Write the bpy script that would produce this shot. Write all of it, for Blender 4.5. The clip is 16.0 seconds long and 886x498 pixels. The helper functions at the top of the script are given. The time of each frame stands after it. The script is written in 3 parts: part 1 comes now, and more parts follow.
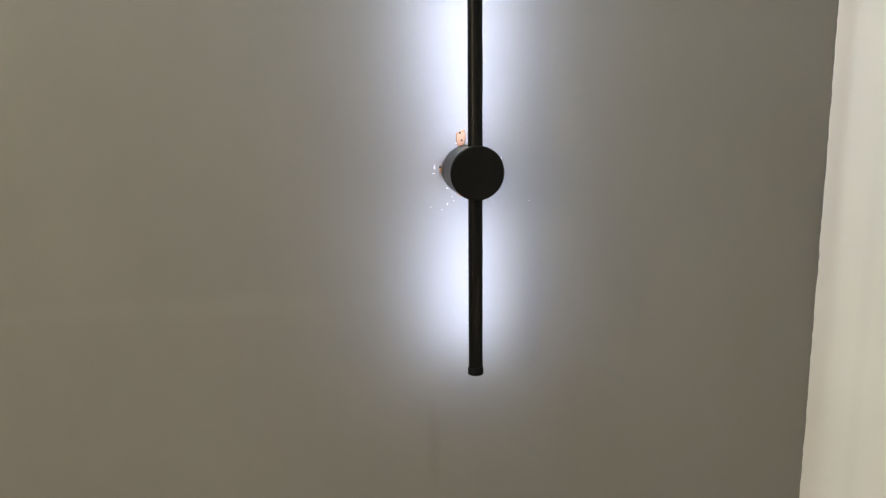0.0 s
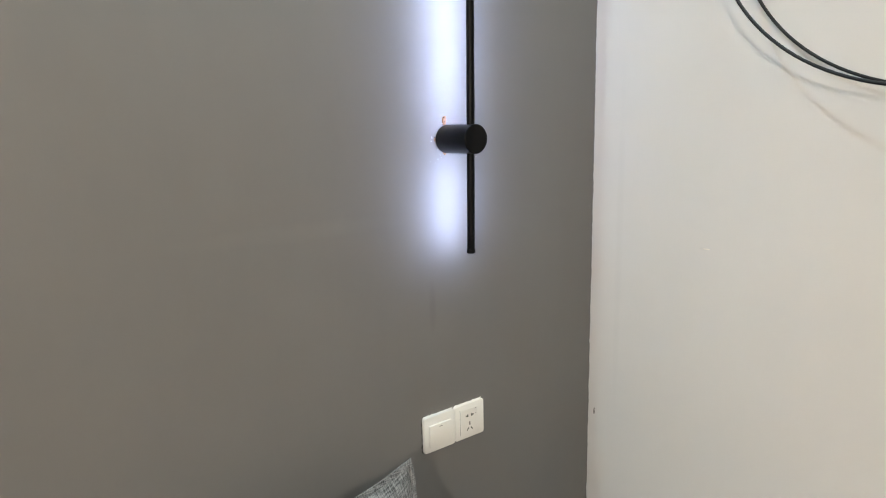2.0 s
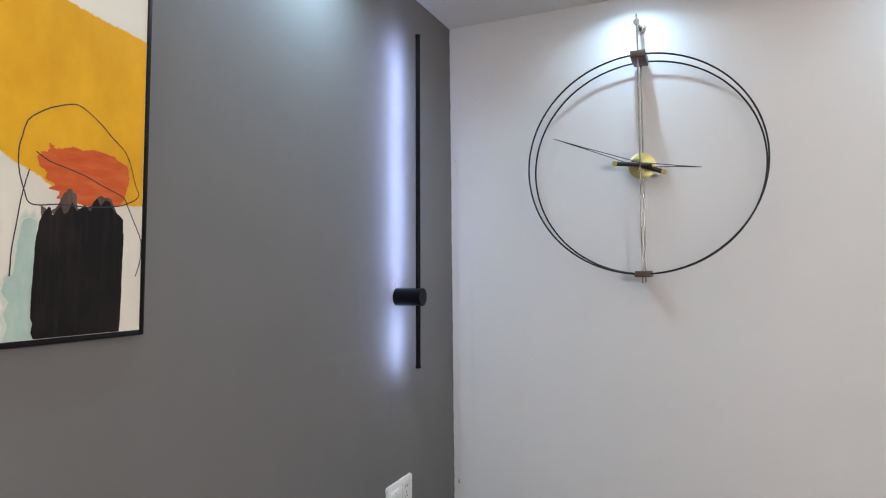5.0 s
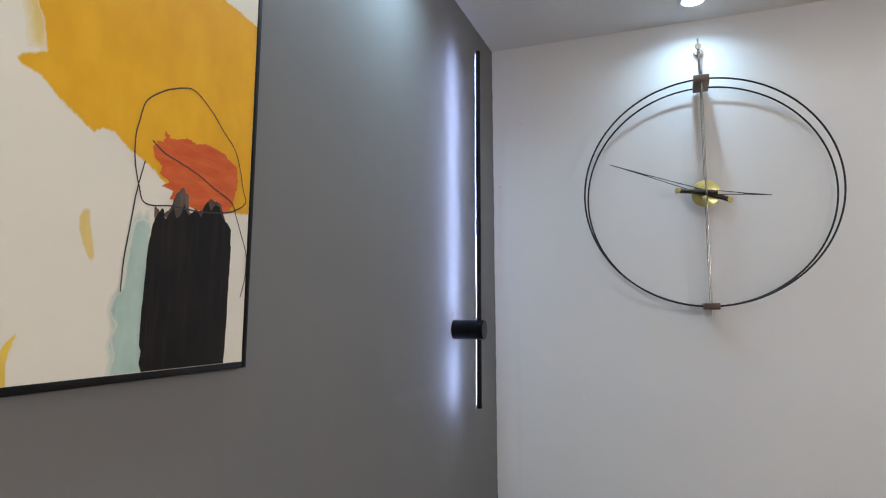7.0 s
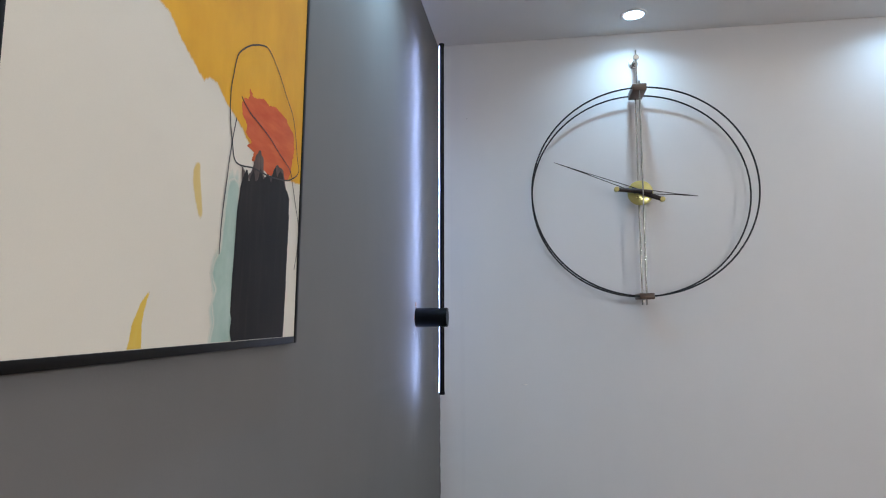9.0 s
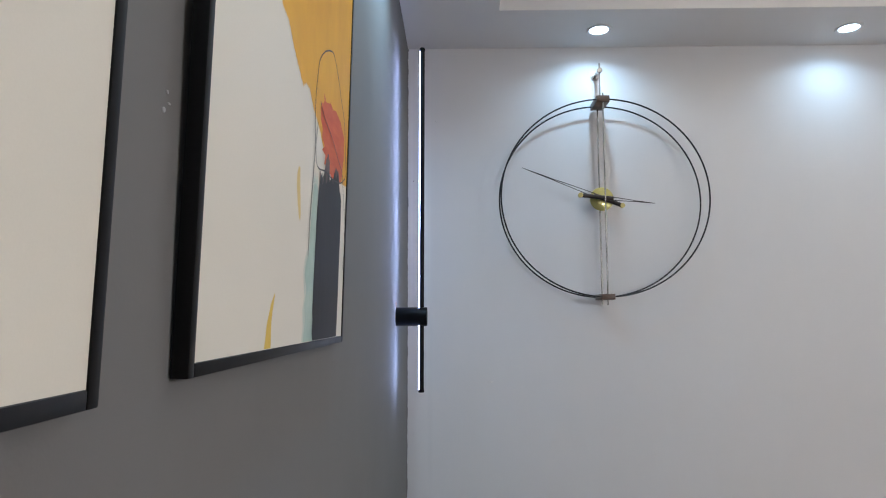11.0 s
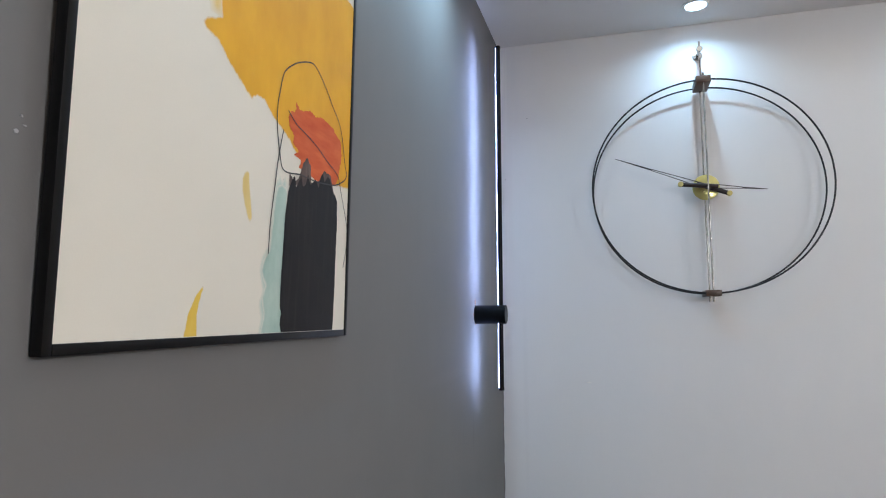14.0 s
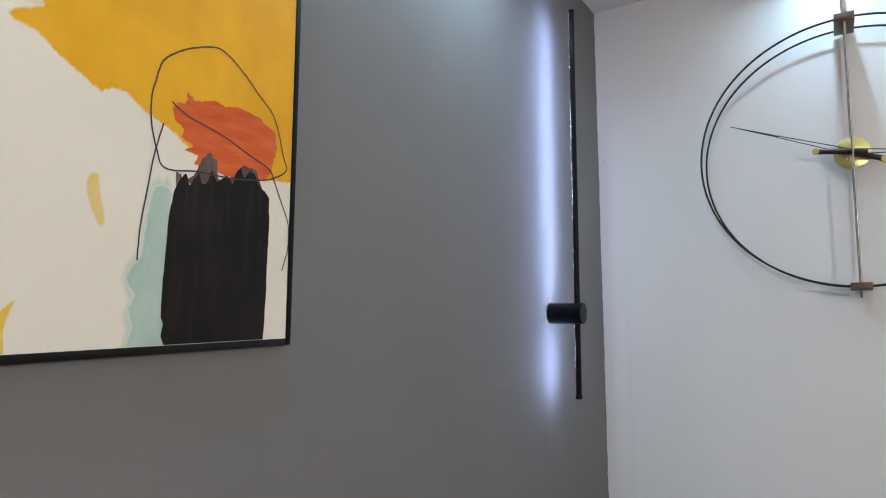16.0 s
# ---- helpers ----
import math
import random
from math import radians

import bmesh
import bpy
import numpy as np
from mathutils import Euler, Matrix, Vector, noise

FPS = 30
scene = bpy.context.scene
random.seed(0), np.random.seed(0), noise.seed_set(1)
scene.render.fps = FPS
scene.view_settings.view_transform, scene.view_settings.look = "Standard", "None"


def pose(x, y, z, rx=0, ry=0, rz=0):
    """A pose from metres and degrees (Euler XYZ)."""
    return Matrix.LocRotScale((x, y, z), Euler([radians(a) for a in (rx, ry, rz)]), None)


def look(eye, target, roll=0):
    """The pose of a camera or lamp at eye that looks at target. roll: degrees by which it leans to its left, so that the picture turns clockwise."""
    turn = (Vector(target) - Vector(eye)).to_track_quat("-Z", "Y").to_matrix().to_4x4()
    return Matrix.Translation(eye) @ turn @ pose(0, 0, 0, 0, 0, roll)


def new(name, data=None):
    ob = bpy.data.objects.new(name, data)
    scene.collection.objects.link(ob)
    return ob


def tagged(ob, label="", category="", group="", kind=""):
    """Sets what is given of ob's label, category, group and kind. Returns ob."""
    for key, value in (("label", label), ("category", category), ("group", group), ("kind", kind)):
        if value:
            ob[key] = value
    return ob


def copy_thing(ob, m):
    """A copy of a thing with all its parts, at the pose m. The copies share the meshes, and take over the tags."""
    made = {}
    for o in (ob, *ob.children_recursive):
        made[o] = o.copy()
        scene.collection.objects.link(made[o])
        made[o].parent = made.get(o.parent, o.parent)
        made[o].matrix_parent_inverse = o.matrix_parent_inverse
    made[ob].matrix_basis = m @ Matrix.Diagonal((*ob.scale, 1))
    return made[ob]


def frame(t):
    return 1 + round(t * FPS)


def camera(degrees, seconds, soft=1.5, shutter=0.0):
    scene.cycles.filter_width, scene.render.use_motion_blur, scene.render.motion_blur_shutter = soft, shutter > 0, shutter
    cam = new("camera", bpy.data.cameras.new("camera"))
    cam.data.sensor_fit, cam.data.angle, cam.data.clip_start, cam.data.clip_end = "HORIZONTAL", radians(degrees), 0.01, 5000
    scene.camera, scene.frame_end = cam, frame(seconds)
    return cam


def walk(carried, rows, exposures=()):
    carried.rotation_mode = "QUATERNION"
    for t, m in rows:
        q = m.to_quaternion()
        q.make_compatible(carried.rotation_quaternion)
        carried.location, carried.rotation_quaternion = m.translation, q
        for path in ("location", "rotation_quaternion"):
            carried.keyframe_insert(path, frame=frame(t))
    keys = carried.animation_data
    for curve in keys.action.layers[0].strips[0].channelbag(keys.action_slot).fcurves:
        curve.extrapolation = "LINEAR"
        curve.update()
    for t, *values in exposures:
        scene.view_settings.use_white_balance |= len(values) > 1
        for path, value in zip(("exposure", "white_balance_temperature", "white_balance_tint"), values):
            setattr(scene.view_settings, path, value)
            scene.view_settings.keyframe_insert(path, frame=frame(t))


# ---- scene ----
cam = camera(70.7, 16.0, soft=1.1)
PATH = [
    (0, (0.776, -0.575, 1.701), (-1.188, -0.399, 1.362), -1.4),
    (0.5, (0.865, -0.724, 1.688), (-1.021, -0.166, 1.328), -1.3),
    (1, (0.969, -0.885, 1.689), (-0.821, -0.081, 1.301), -1.3),
    (1.5, (1.045, -1.055, 1.7), (-0.655, -0.067, 1.337), -1.3),
    (2, (1.08, -1.288, 1.693), (-0.499, -0.123, 1.307), -1.4),
    (2.5, (1.101, -1.458, 1.704), (-0.266, -0.055, 1.303), -0.8),
    (3, (1.046, -1.648, 1.711), (-0.140, -0.087, 1.310), -0.7),
    (3.5, (1.01, -1.91, 1.734), (0.04, -0.204, 1.347), -0.6),
    (4, (1.052, -2.158, 1.748), (0.143, -0.409, 1.409), -0.8),
    (4.5, (1.038, -2.291, 1.767), (0.205, -0.476, 1.656), -0.7),
    (5, (1.005, -2.347, 1.75), (0.194, -0.521, 1.822), -0.6),
    (5.2, (0.992, -2.364, 1.75), (0.176, -0.541, 1.851), -0.6),
    (7.5, (0.569, -2.311, 1.713), (-0.060, -0.423, 1.917), -0.4),
    (8, (0.523, -2.305, 1.703), (-0.04, -0.396, 1.904), -0.5),
    (8.5, (0.445, -2.367, 1.695), (-0.015, -0.431, 1.896), -0.4),
    (9, (0.37, -2.409, 1.683), (0.081, -0.44, 1.883), -0.3),
    (9.2, (0.350, -2.424, 1.689), (0.118, -0.447, 1.882), -0.1),
    (11.3, (0.179, -2.468, 1.684), (0.146, -0.478, 1.881), -0.2),
    (11.5, (0.179, -2.468, 1.679), (0.14, -0.479, 1.878), -0.3),
    (12, (0.183, -2.48, 1.675), (0.14, -0.49, 1.874), -0.3),
    (12.5, (0.229, -2.499, 1.675), (0.173, -0.51, 1.872), -0.3),
    (13, (0.302, -2.503, 1.676), (0.149, -0.519, 1.874), -0.4),
    (13.5, (0.351, -2.484, 1.673), (0.01, -0.523, 1.87), -0.3),
    (14, (0.437, -2.444, 1.674), (-0.093, -0.526, 1.876), -0.4),
    (14.5, (0.521, -2.423, 1.678), (-0.198, -0.566, 1.87), -0.4),
    (15, (0.582, -2.378, 1.676), (-0.227, -0.559, 1.863), -0.5),
    (15.5, (0.616, -2.278, 1.671), (-0.276, -0.496, 1.84), -0.2),
    (16, (0.698, -2.169, 1.696), (-0.359, -0.48, 1.871), -0.5),
]
walk(cam, [(t, look(eye, target, roll)) for t, eye, target, roll in PATH], [
(0, 0.84, 8350, 1), (1.5, 0.86, 7050, 3), (2, 0.9, 7150, 6), (2.5, 0.93, 6800, 8), (4, 0.92, 6180, 8), (4.6, 0.62, 6000, 9), (5.2, 0.32, 6200, 11), (7.5, 0.13, 6150, 9), (9, 0.06, 5850, 9), (12, 0.07, 5850, 9), (14, 0.3, 5780, 8), (15, 0.27, 5770, 9), (15.5, 0.26, 5830, 9), (16, 0.35, 6060, 8)])


# ---------------------------------------------------------------- world and large lights
world = bpy.data.worlds.new("world")
world.use_nodes = True
world.node_tree.nodes["Background"].inputs[0].default_value = (0.75, 0.82, 1.0, 1)
world.node_tree.nodes["Background"].inputs[1].default_value = 0.02
scene.world = world

SOFFIT = 2.752          # underside of the dropped ceiling border
TRAY = 2.90             # raised middle of the ceiling
ROOM_X, ROOM_Y = 3.9, -5.4
# recessed lights in the border: x, y, watts
DOWNLIGHTS = [(0.743, -0.162, 1.5), (1.692, -0.158, 0.9), (2.64, -0.158, 4.0), (0.150, -0.98, 4.4), (0.150, -1.93, 1.8), (0.150, -2.88, 1.8)]
STRIP_GLOW, TRAY_FILL_WATTS, GLOBE_GLOW = 82.0, 5.0, 400.0
COOL = (0.57, 0.81, 1.0)
STRIP = (0.49, 0.59, 1.0)
WARM = (1.0, 0.925, 0.88)
TRAY_FILL = (1.0, 0.82, 0.60)


# ---------------------------------------------------------------- materials
def node_tree(name):
    m = bpy.data.materials.new(name)
    m.use_nodes = True
    return m, m.node_tree.nodes, m.node_tree.links, m.node_tree.nodes["Principled BSDF"]


def mapped(nodes, links, scale, source="Object"):
    tc = nodes.new("ShaderNodeTexCoord")
    mp = nodes.new("ShaderNodeMapping")
    mp.inputs["Scale"].default_value = scale
    links.new(tc.outputs[source], mp.inputs["Vector"])
    return mp.outputs["Vector"]


def noise_tex(nodes, links, vec, scale, detail=4.0, rough=0.55):
    n = nodes.new("ShaderNodeTexNoise")
    n.inputs["Scale"].default_value = scale
    n.inputs["Detail"].default_value = detail
    n.inputs["Roughness"].default_value = rough
    links.new(vec, n.inputs["Vector"])
    return n.outputs["Fac"]


def ramp(nodes, links, fac, a, b, lo=0.3, hi=0.7):
    r = nodes.new("ShaderNodeValToRGB")
    r.color_ramp.elements[0].position, r.color_ramp.elements[1].position = lo, hi
    r.color_ramp.elements[0].color, r.color_ramp.elements[1].color = (*a, 1), (*b, 1)
    links.new(fac, r.inputs["Fac"])
    return r.outputs["Color"]


def mix(nodes, links, fac, a, b, kind="MIX"):
    m = nodes.new("ShaderNodeMix")
    m.data_type, m.blend_type = "RGBA", kind
    for socket, value in ((m.inputs["Factor"], fac), (m.inputs["A"], a), (m.inputs["B"], b)):
        if isinstance(value, (int, float)):
            socket.default_value = value
        elif isinstance(value, tuple):
            socket.default_value = (*value, 1)
        else:
            links.new(value, socket)
    return m.outputs["Result"]


def bump(nodes, links, bsdf, height, strength, distance):
    b = nodes.new("ShaderNodeBump")
    b.inputs["Strength"].default_value, b.inputs["Distance"].default_value = strength, distance
    links.new(height, b.inputs["Height"])
    links.new(b.outputs["Normal"], bsdf.inputs["Normal"])


def shade(c, k):
    return tuple(min(1.0, v * k) for v in c)


def surface(name, color, rough=0.5, metal=0.0, vary=0.12, scale=6.0, grain=120.0, relief=0.15, depth=0.0006, stretch=(1, 1, 1), source="Object", coat=0.0, spec=0.5):
    """A plain surface with broad patches, fine grain and slight relief."""
    m, nodes, links, bsdf = node_tree(name)
    vec = mapped(nodes, links, stretch, source)
    broad = noise_tex(nodes, links, vec, scale, 3)
    fine = noise_tex(nodes, links, vec, grain, 3)
    col = ramp(nodes, links, broad, shade(color, 1 - vary), shade(color, 1 + vary))
    col = mix(nodes, links, 0.35, col, ramp(nodes, links, fine, shade(color, 1 - vary), shade(color, 1 + vary)))
    links.new(col, bsdf.inputs["Base Color"])
    r = nodes.new("ShaderNodeMapRange")
    r.inputs["To Min"].default_value, r.inputs["To Max"].default_value = max(0.02, rough - 0.08), min(1, rough + 0.08)
    links.new(broad, r.inputs["Value"])
    links.new(r.outputs["Result"], bsdf.inputs["Roughness"])
    bsdf.inputs["Metallic"].default_value = metal
    bsdf.inputs["Coat Weight"].default_value = coat
    bsdf.inputs["Specular IOR Level"].default_value = spec
    if relief:
        bump(nodes, links, bsdf, fine, relief, depth)
    return m


def wall_paint(name, color, rough, marks=(), vary=0.05):
    """Rolled emulsion: broad patches, roller stipple, and soft marks (y or x, z, half width, half height, strength),
    paler where strength is negative.
    """
    m, nodes, links, bsdf = node_tree(name)
    vec = mapped(nodes, links, (1, 1, 1))
    patches = noise_tex(nodes, links, vec, 1.7, 4, 0.6)
    smears = noise_tex(nodes, links, mapped(nodes, links, (2.2, 2.2, 0.8)), 3.0, 5, 0.65)
    stipple = noise_tex(nodes, links, vec, 260, 2)
    wide = noise_tex(nodes, links, vec, 9, 2)
    col = ramp(nodes, links, patches, shade(color, 1 - vary), shade(color, 1 + vary))
    col = mix(nodes, links, 0.4, col, ramp(nodes, links, smears, shade(color, 1 - vary * 1.4), shade(color, 1 + vary)))
    sep = nodes.new("ShaderNodeSeparateXYZ")
    links.new(vec, sep.inputs[0])

    def math_node(op, a, b):
        n = nodes.new("ShaderNodeMath")
        n.operation = op
        for i, v in enumerate((a, b)):
            if isinstance(v, (int, float)):
                n.inputs[i].default_value = v
            else:
                links.new(v, n.inputs[i])
        return n.outputs[0]

    for along, z, w, h, k in marks:
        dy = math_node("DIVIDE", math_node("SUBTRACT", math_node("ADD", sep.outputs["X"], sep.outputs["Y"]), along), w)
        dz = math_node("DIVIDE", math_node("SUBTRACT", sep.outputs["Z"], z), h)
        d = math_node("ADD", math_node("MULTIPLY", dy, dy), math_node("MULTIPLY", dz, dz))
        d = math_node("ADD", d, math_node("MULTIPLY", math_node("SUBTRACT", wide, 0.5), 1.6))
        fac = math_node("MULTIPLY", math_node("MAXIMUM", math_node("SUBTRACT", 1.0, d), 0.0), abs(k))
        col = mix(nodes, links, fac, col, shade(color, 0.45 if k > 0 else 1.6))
    links.new(col, bsdf.inputs["Base Color"])
    bsdf.inputs["Roughness"].default_value = rough
    bsdf.inputs["Specular IOR Level"].default_value = 0.3
    both = math_node("ADD", math_node("MULTIPLY", stipple, 0.5), math_node("MULTIPLY", wide, 2.0))
    bump(nodes, links, bsdf, both, 0.25, 0.0009)
    return m


def woven(name, dark, light, warp, weft, rough=0.9, pull=(0.42, 0.58)):
    """Cloth with slubby threads both ways, mapped by the cloth's own metres."""
    m, nodes, links, bsdf = node_tree(name)
    a = noise_tex(nodes, links, mapped(nodes, links, (warp, warp * 0.09, 1), "UV"), 1.0, 3, 0.7)
    b = noise_tex(nodes, links, mapped(nodes, links, (weft * 0.09, weft, 1), "UV"), 1.0, 3, 0.7)
    broad = noise_tex(nodes, links, mapped(nodes, links, (9, 9, 1), "UV"), 1.0, 3)
    both = mix(nodes, links, 0.5, ramp(nodes, links, a, (0, 0, 0), (1, 1, 1), *pull), ramp(nodes, links, b, (0, 0, 0), (1, 1, 1), *pull))
    col = ramp(nodes, links, both, dark, light, 0.05, 0.95)
    col = mix(nodes, links, 0.22, col, ramp(nodes, links, broad, dark, light))
    links.new(col, bsdf.inputs["Base Color"])
    bsdf.inputs["Roughness"].default_value = rough
    bsdf.inputs["Specular IOR Level"].default_value = 0.15
    bsdf.inputs["Sheen Weight"].default_value = 0.15
    bump(nodes, links, bsdf, both, 0.5, 0.0012)
    return m


def glow(name, color, strength):
    m, nodes, links, bsdf = node_tree(name)
    bsdf.inputs["Base Color"].default_value = (0.8, 0.8, 0.8, 1)
    bsdf.inputs["Emission Color"].default_value = (*color, 1)
    bsdf.inputs["Emission Strength"].default_value = strength
    return m


CREAM = (0.70, 0.656, 0.56)


def paint_wash(name, low, high, streak, scale=14.0, rough=0.45, lo=0.32, hi=0.68, bleed=0.9, dry=3.0, drag=(1, 1, 1)):
    """Water-based paint on a print: thin and thick passes with brush streaks that run along it.

    Its rim thins out over bleed millimetres and wanders by dry millimetres, along the way that the brush was dragged.
    """
    m, nodes, links, bsdf = node_tree(name)
    streaks = noise_tex(nodes, links, mapped(nodes, links, streak), scale, 5, 0.6)
    pools = noise_tex(nodes, links, mapped(nodes, links, (1, 1, 1)), 9, 3)
    grain = noise_tex(nodes, links, mapped(nodes, links, (1, 1, 1)), 700, 2)
    col = mix(nodes, links, 0.4, ramp(nodes, links, streaks, low, high, lo, hi), ramp(nodes, links, pools, low, high, lo, hi))
    links.new(col, bsdf.inputs["Base Color"])
    bsdf.inputs["Roughness"].default_value = rough
    bsdf.inputs["Specular IOR Level"].default_value = 0.2
    bump(nodes, links, bsdf, grain, 0.1, 0.0002)
    inside = nodes.new("ShaderNodeAttribute")
    inside.attribute_name = "inside"
    bristle = noise_tex(nodes, links, mapped(nodes, links, drag), 130, 4, 0.6)

    def step(op, a, b):
        n = nodes.new("ShaderNodeMath")
        n.operation = op
        for i, v in enumerate((a, b)):
            if isinstance(v, (int, float)):
                n.inputs[i].default_value = v
            else:
                links.new(v, n.inputs[i])
        return n.outputs[0]

    rim = step("ADD", inside.outputs["Fac"], step("MULTIPLY", step("SUBTRACT", bristle, 0.5), 3.5 * dry))
    cover = step("MINIMUM", step("MAXIMUM", step("ADD", step("MULTIPLY", rim, 8.0), 0.5), 0.0), 1.0)
    if bleed > 0:
        thin = step("MINIMUM", step("MAXIMUM", step("ADD", step("DIVIDE", rim, bleed), 0.15), 0.0), 1.0)
        links.new(mix(nodes, links, thin, CREAM, col), bsdf.inputs["Base Color"])
    links.new(cover, bsdf.inputs["Alpha"])
    return m


# marks: darker streak below the lamp, paler patch at its mount, paler roller line
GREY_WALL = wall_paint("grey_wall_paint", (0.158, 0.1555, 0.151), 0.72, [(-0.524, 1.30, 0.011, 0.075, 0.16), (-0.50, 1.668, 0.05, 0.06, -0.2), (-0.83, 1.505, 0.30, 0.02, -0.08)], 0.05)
# marks: two faint darker upright bands near the corner, and a small dark scuff
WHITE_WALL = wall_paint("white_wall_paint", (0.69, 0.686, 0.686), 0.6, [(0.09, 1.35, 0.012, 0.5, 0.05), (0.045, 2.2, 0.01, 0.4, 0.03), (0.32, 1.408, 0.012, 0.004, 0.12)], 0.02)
CEILING_PAINT = wall_paint("ceiling_paint", (0.72, 0.72, 0.72), 0.7, (), 0.02)
ROOM_PAINT = wall_paint("room_paint", (0.66, 0.64, 0.60), 0.6, (), 0.03)
FLOOR_WOOD = surface("floor_wood", (0.30, 0.19, 0.11), 0.4, 0, 0.3, 4, 40, 0.2, 0.0008, (12, 1, 1))
BLACK_METAL = surface("black_powder_coat", (0.0035, 0.0037, 0.0045), 0.36, 0, 0.2, 20, 500, 0.10, 0.0002, spec=0.12)
BLACK_WIRE = surface("black_wire", (0.010, 0.011, 0.013), 0.35, 0.3, 0.2, 12, 300, 0.05, 0.0001)
STEEL = surface("polished_steel", (0.42, 0.41, 0.39), 0.22, 1, 0.08, 10, 300, 0.05, 0.0001)
BRASS = surface("brushed_brass", (0.50, 0.44, 0.18), 0.32, 1, 0.15, 30, 400, 0.1, 0.0001)
SPUN_BRASS = surface("spun_brass", (0.58, 0.55, 0.23), 0.30, 1, 0.12, 30, 400, 0.0, 0.0001)
spun = SPUN_BRASS.node_tree
tangent = spun.nodes.new("ShaderNodeTangent")
tangent.direction_type, tangent.axis = "RADIAL", "Y"
spun.nodes["Principled BSDF"].inputs["Anisotropic"].default_value = 0.85
spun.links.new(tangent.outputs["Tangent"], spun.nodes["Principled BSDF"].inputs["Tangent"])
WALNUT = surface("walnut", (0.085, 0.048, 0.030), 0.4, 0, 0.35, 30, 120, 0.2, 0.0003, (1, 8, 8))
EBONY = surface("dark_wood", (0.020, 0.012, 0.010), 0.4, 0, 0.3, 40, 200, 0.2, 0.0002)
PLASTIC = surface("white_plastic", (0.76, 0.745, 0.70), 0.32, 0, 0.03, 15, 400, 0.06, 0.0001)
SLOT = surface("dark_slot", (0.015, 0.014, 0.013), 0.6, 0, 0.1)
FAINT_CHIP = surface("old_chip", (0.36, 0.36, 0.36), 0.85, 0, 0.1, 60, 400, 0.4, 0.0004)
PLASTER = surface("plaster_chip", (0.82, 0.79, 0.74), 0.85, 0, 0.1, 60, 400, 0.4, 0.0004)
ANCHOR = surface("wall_plug", (0.28, 0.14, 0.07), 0.6, 0, 0.15, 60, 300, 0.2, 0.0003)
FRAME_BLACK = surface("frame_black", (0.005, 0.0045, 0.0045), 0.42, 0, 0.15, 12, 250, 0.1, 0.0002, spec=0.2)
CANVAS = surface("cream_print", CREAM, 0.45, 0, 0.03, 4, 700, 0.12, 0.0002, spec=0.35)
SAFFRON = paint_wash("saffron_paint", (0.60, 0.29, 0.006), (0.76, 0.42, 0.014), (1, 1.5, 0.7), 7, bleed=3.0, dry=2.2)
PALE_SAFFRON = paint_wash("thin_saffron_paint", (0.62, 0.45, 0.13), (0.70, 0.56, 0.26), (1, 2, 0.6), 20, bleed=14.0, dry=3.0)
VERMILION = paint_wash("vermilion_paint", (0.47, 0.060, 0.010), (0.64, 0.155, 0.040), (1, 1.1, 5), 15, bleed=0, dry=3.5, drag=(1, 0.25, 1.1))
INK = paint_wash("ink_paint", (0.0055, 0.0042, 0.0038), (0.032, 0.023, 0.019), (1, 6, 0.6), 14, 0.45, 0.50, 0.85, bleed=0, dry=1.8, drag=(1, 1, 0.25))
INK_WASH = paint_wash("ink_wash", (0.030, 0.020, 0.017), (0.17, 0.12, 0.10), (1, 6, 1.5), 16, bleed=0, dry=3.0, drag=(1, 1, 0.3))
TEAL = paint_wash("pale_teal_paint", (0.27, 0.40, 0.345), (0.47, 0.57, 0.50), (1, 1.3, 0.8), 22, bleed=5.0, dry=2.2, drag=(1, 0.5, 0.5))
PALE_TEAL = paint_wash("thin_teal_paint", (0.41, 0.51, 0.45), (0.54, 0.60, 0.525), (1, 1.5, 0.8), 24, bleed=7.0, dry=2.5, drag=(1, 0.4, 0.4))
OCHRE = paint_wash("pale_ochre_paint", (0.63, 0.46, 0.14), (0.69, 0.55, 0.24), (1, 3, 1), 20, bleed=2.5, dry=1.3, drag=(1, 1, 0.5))
LEMON = paint_wash("lemon_paint", (0.63, 0.395, 0.03), (0.70, 0.50, 0.09), (1, 3, 1), 20, bleed=1.2, dry=1.2, drag=(1, 1, 0.5))
LINE_INK = surface("line_ink", (0.02, 0.018, 0.018), 0.5, 0, 0.3)
GREY_CLOTH = woven("grey_tweed", (0.014, 0.016, 0.018), (0.325, 0.335, 0.34), 400, 400, pull=(0.41, 0.59))
GREY_CLOTH_DARK = woven("grey_seat_tweed", (0.018, 0.019, 0.020), (0.325, 0.32, 0.318), 420, 420, pull=(0.41, 0.59))
BLUE_CLOTH = woven("blue_linen", (0.195, 0.335, 0.535), (0.33, 0.46, 0.63), 170, 170, pull=(0.50, 0.78))
STRIP_GLOW_MAT = glow("led_diffuser", STRIP, STRIP_GLOW)
GLOBE_MAT = glow("opal_globe", WARM, GLOBE_GLOW)
LENS_GLOW = glow("downlight_lens", COOL, 16.0)


# ---------------------------------------------------------------- mesh helpers
def mesh_of(name, bm, material, smooth=False):
    bmesh.ops.recalc_face_normals(bm, faces=bm.faces)
    me = bpy.data.meshes.new(name)
    bm.to_mesh(me)
    bm.free()
    me.materials.append(material)
    if smooth:
        for p in me.polygons:
            p.use_smooth = True
        me.set_sharp_from_angle(angle=radians(38))
    return me


def part(name, bm, material, parent=None, label="", smooth=True):
    """Link a bmesh as one mesh object under a thing or a part."""
    ob = new(name, mesh_of(name, bm, material, smooth))
    if parent is not None:
        ob.parent = parent
    if label:
        ob["label"] = label
    return ob


def empty(name, at=(0, 0, 0)):
    ob = new(name)
    ob.empty_display_size = 0.05
    ob.location = at
    return ob


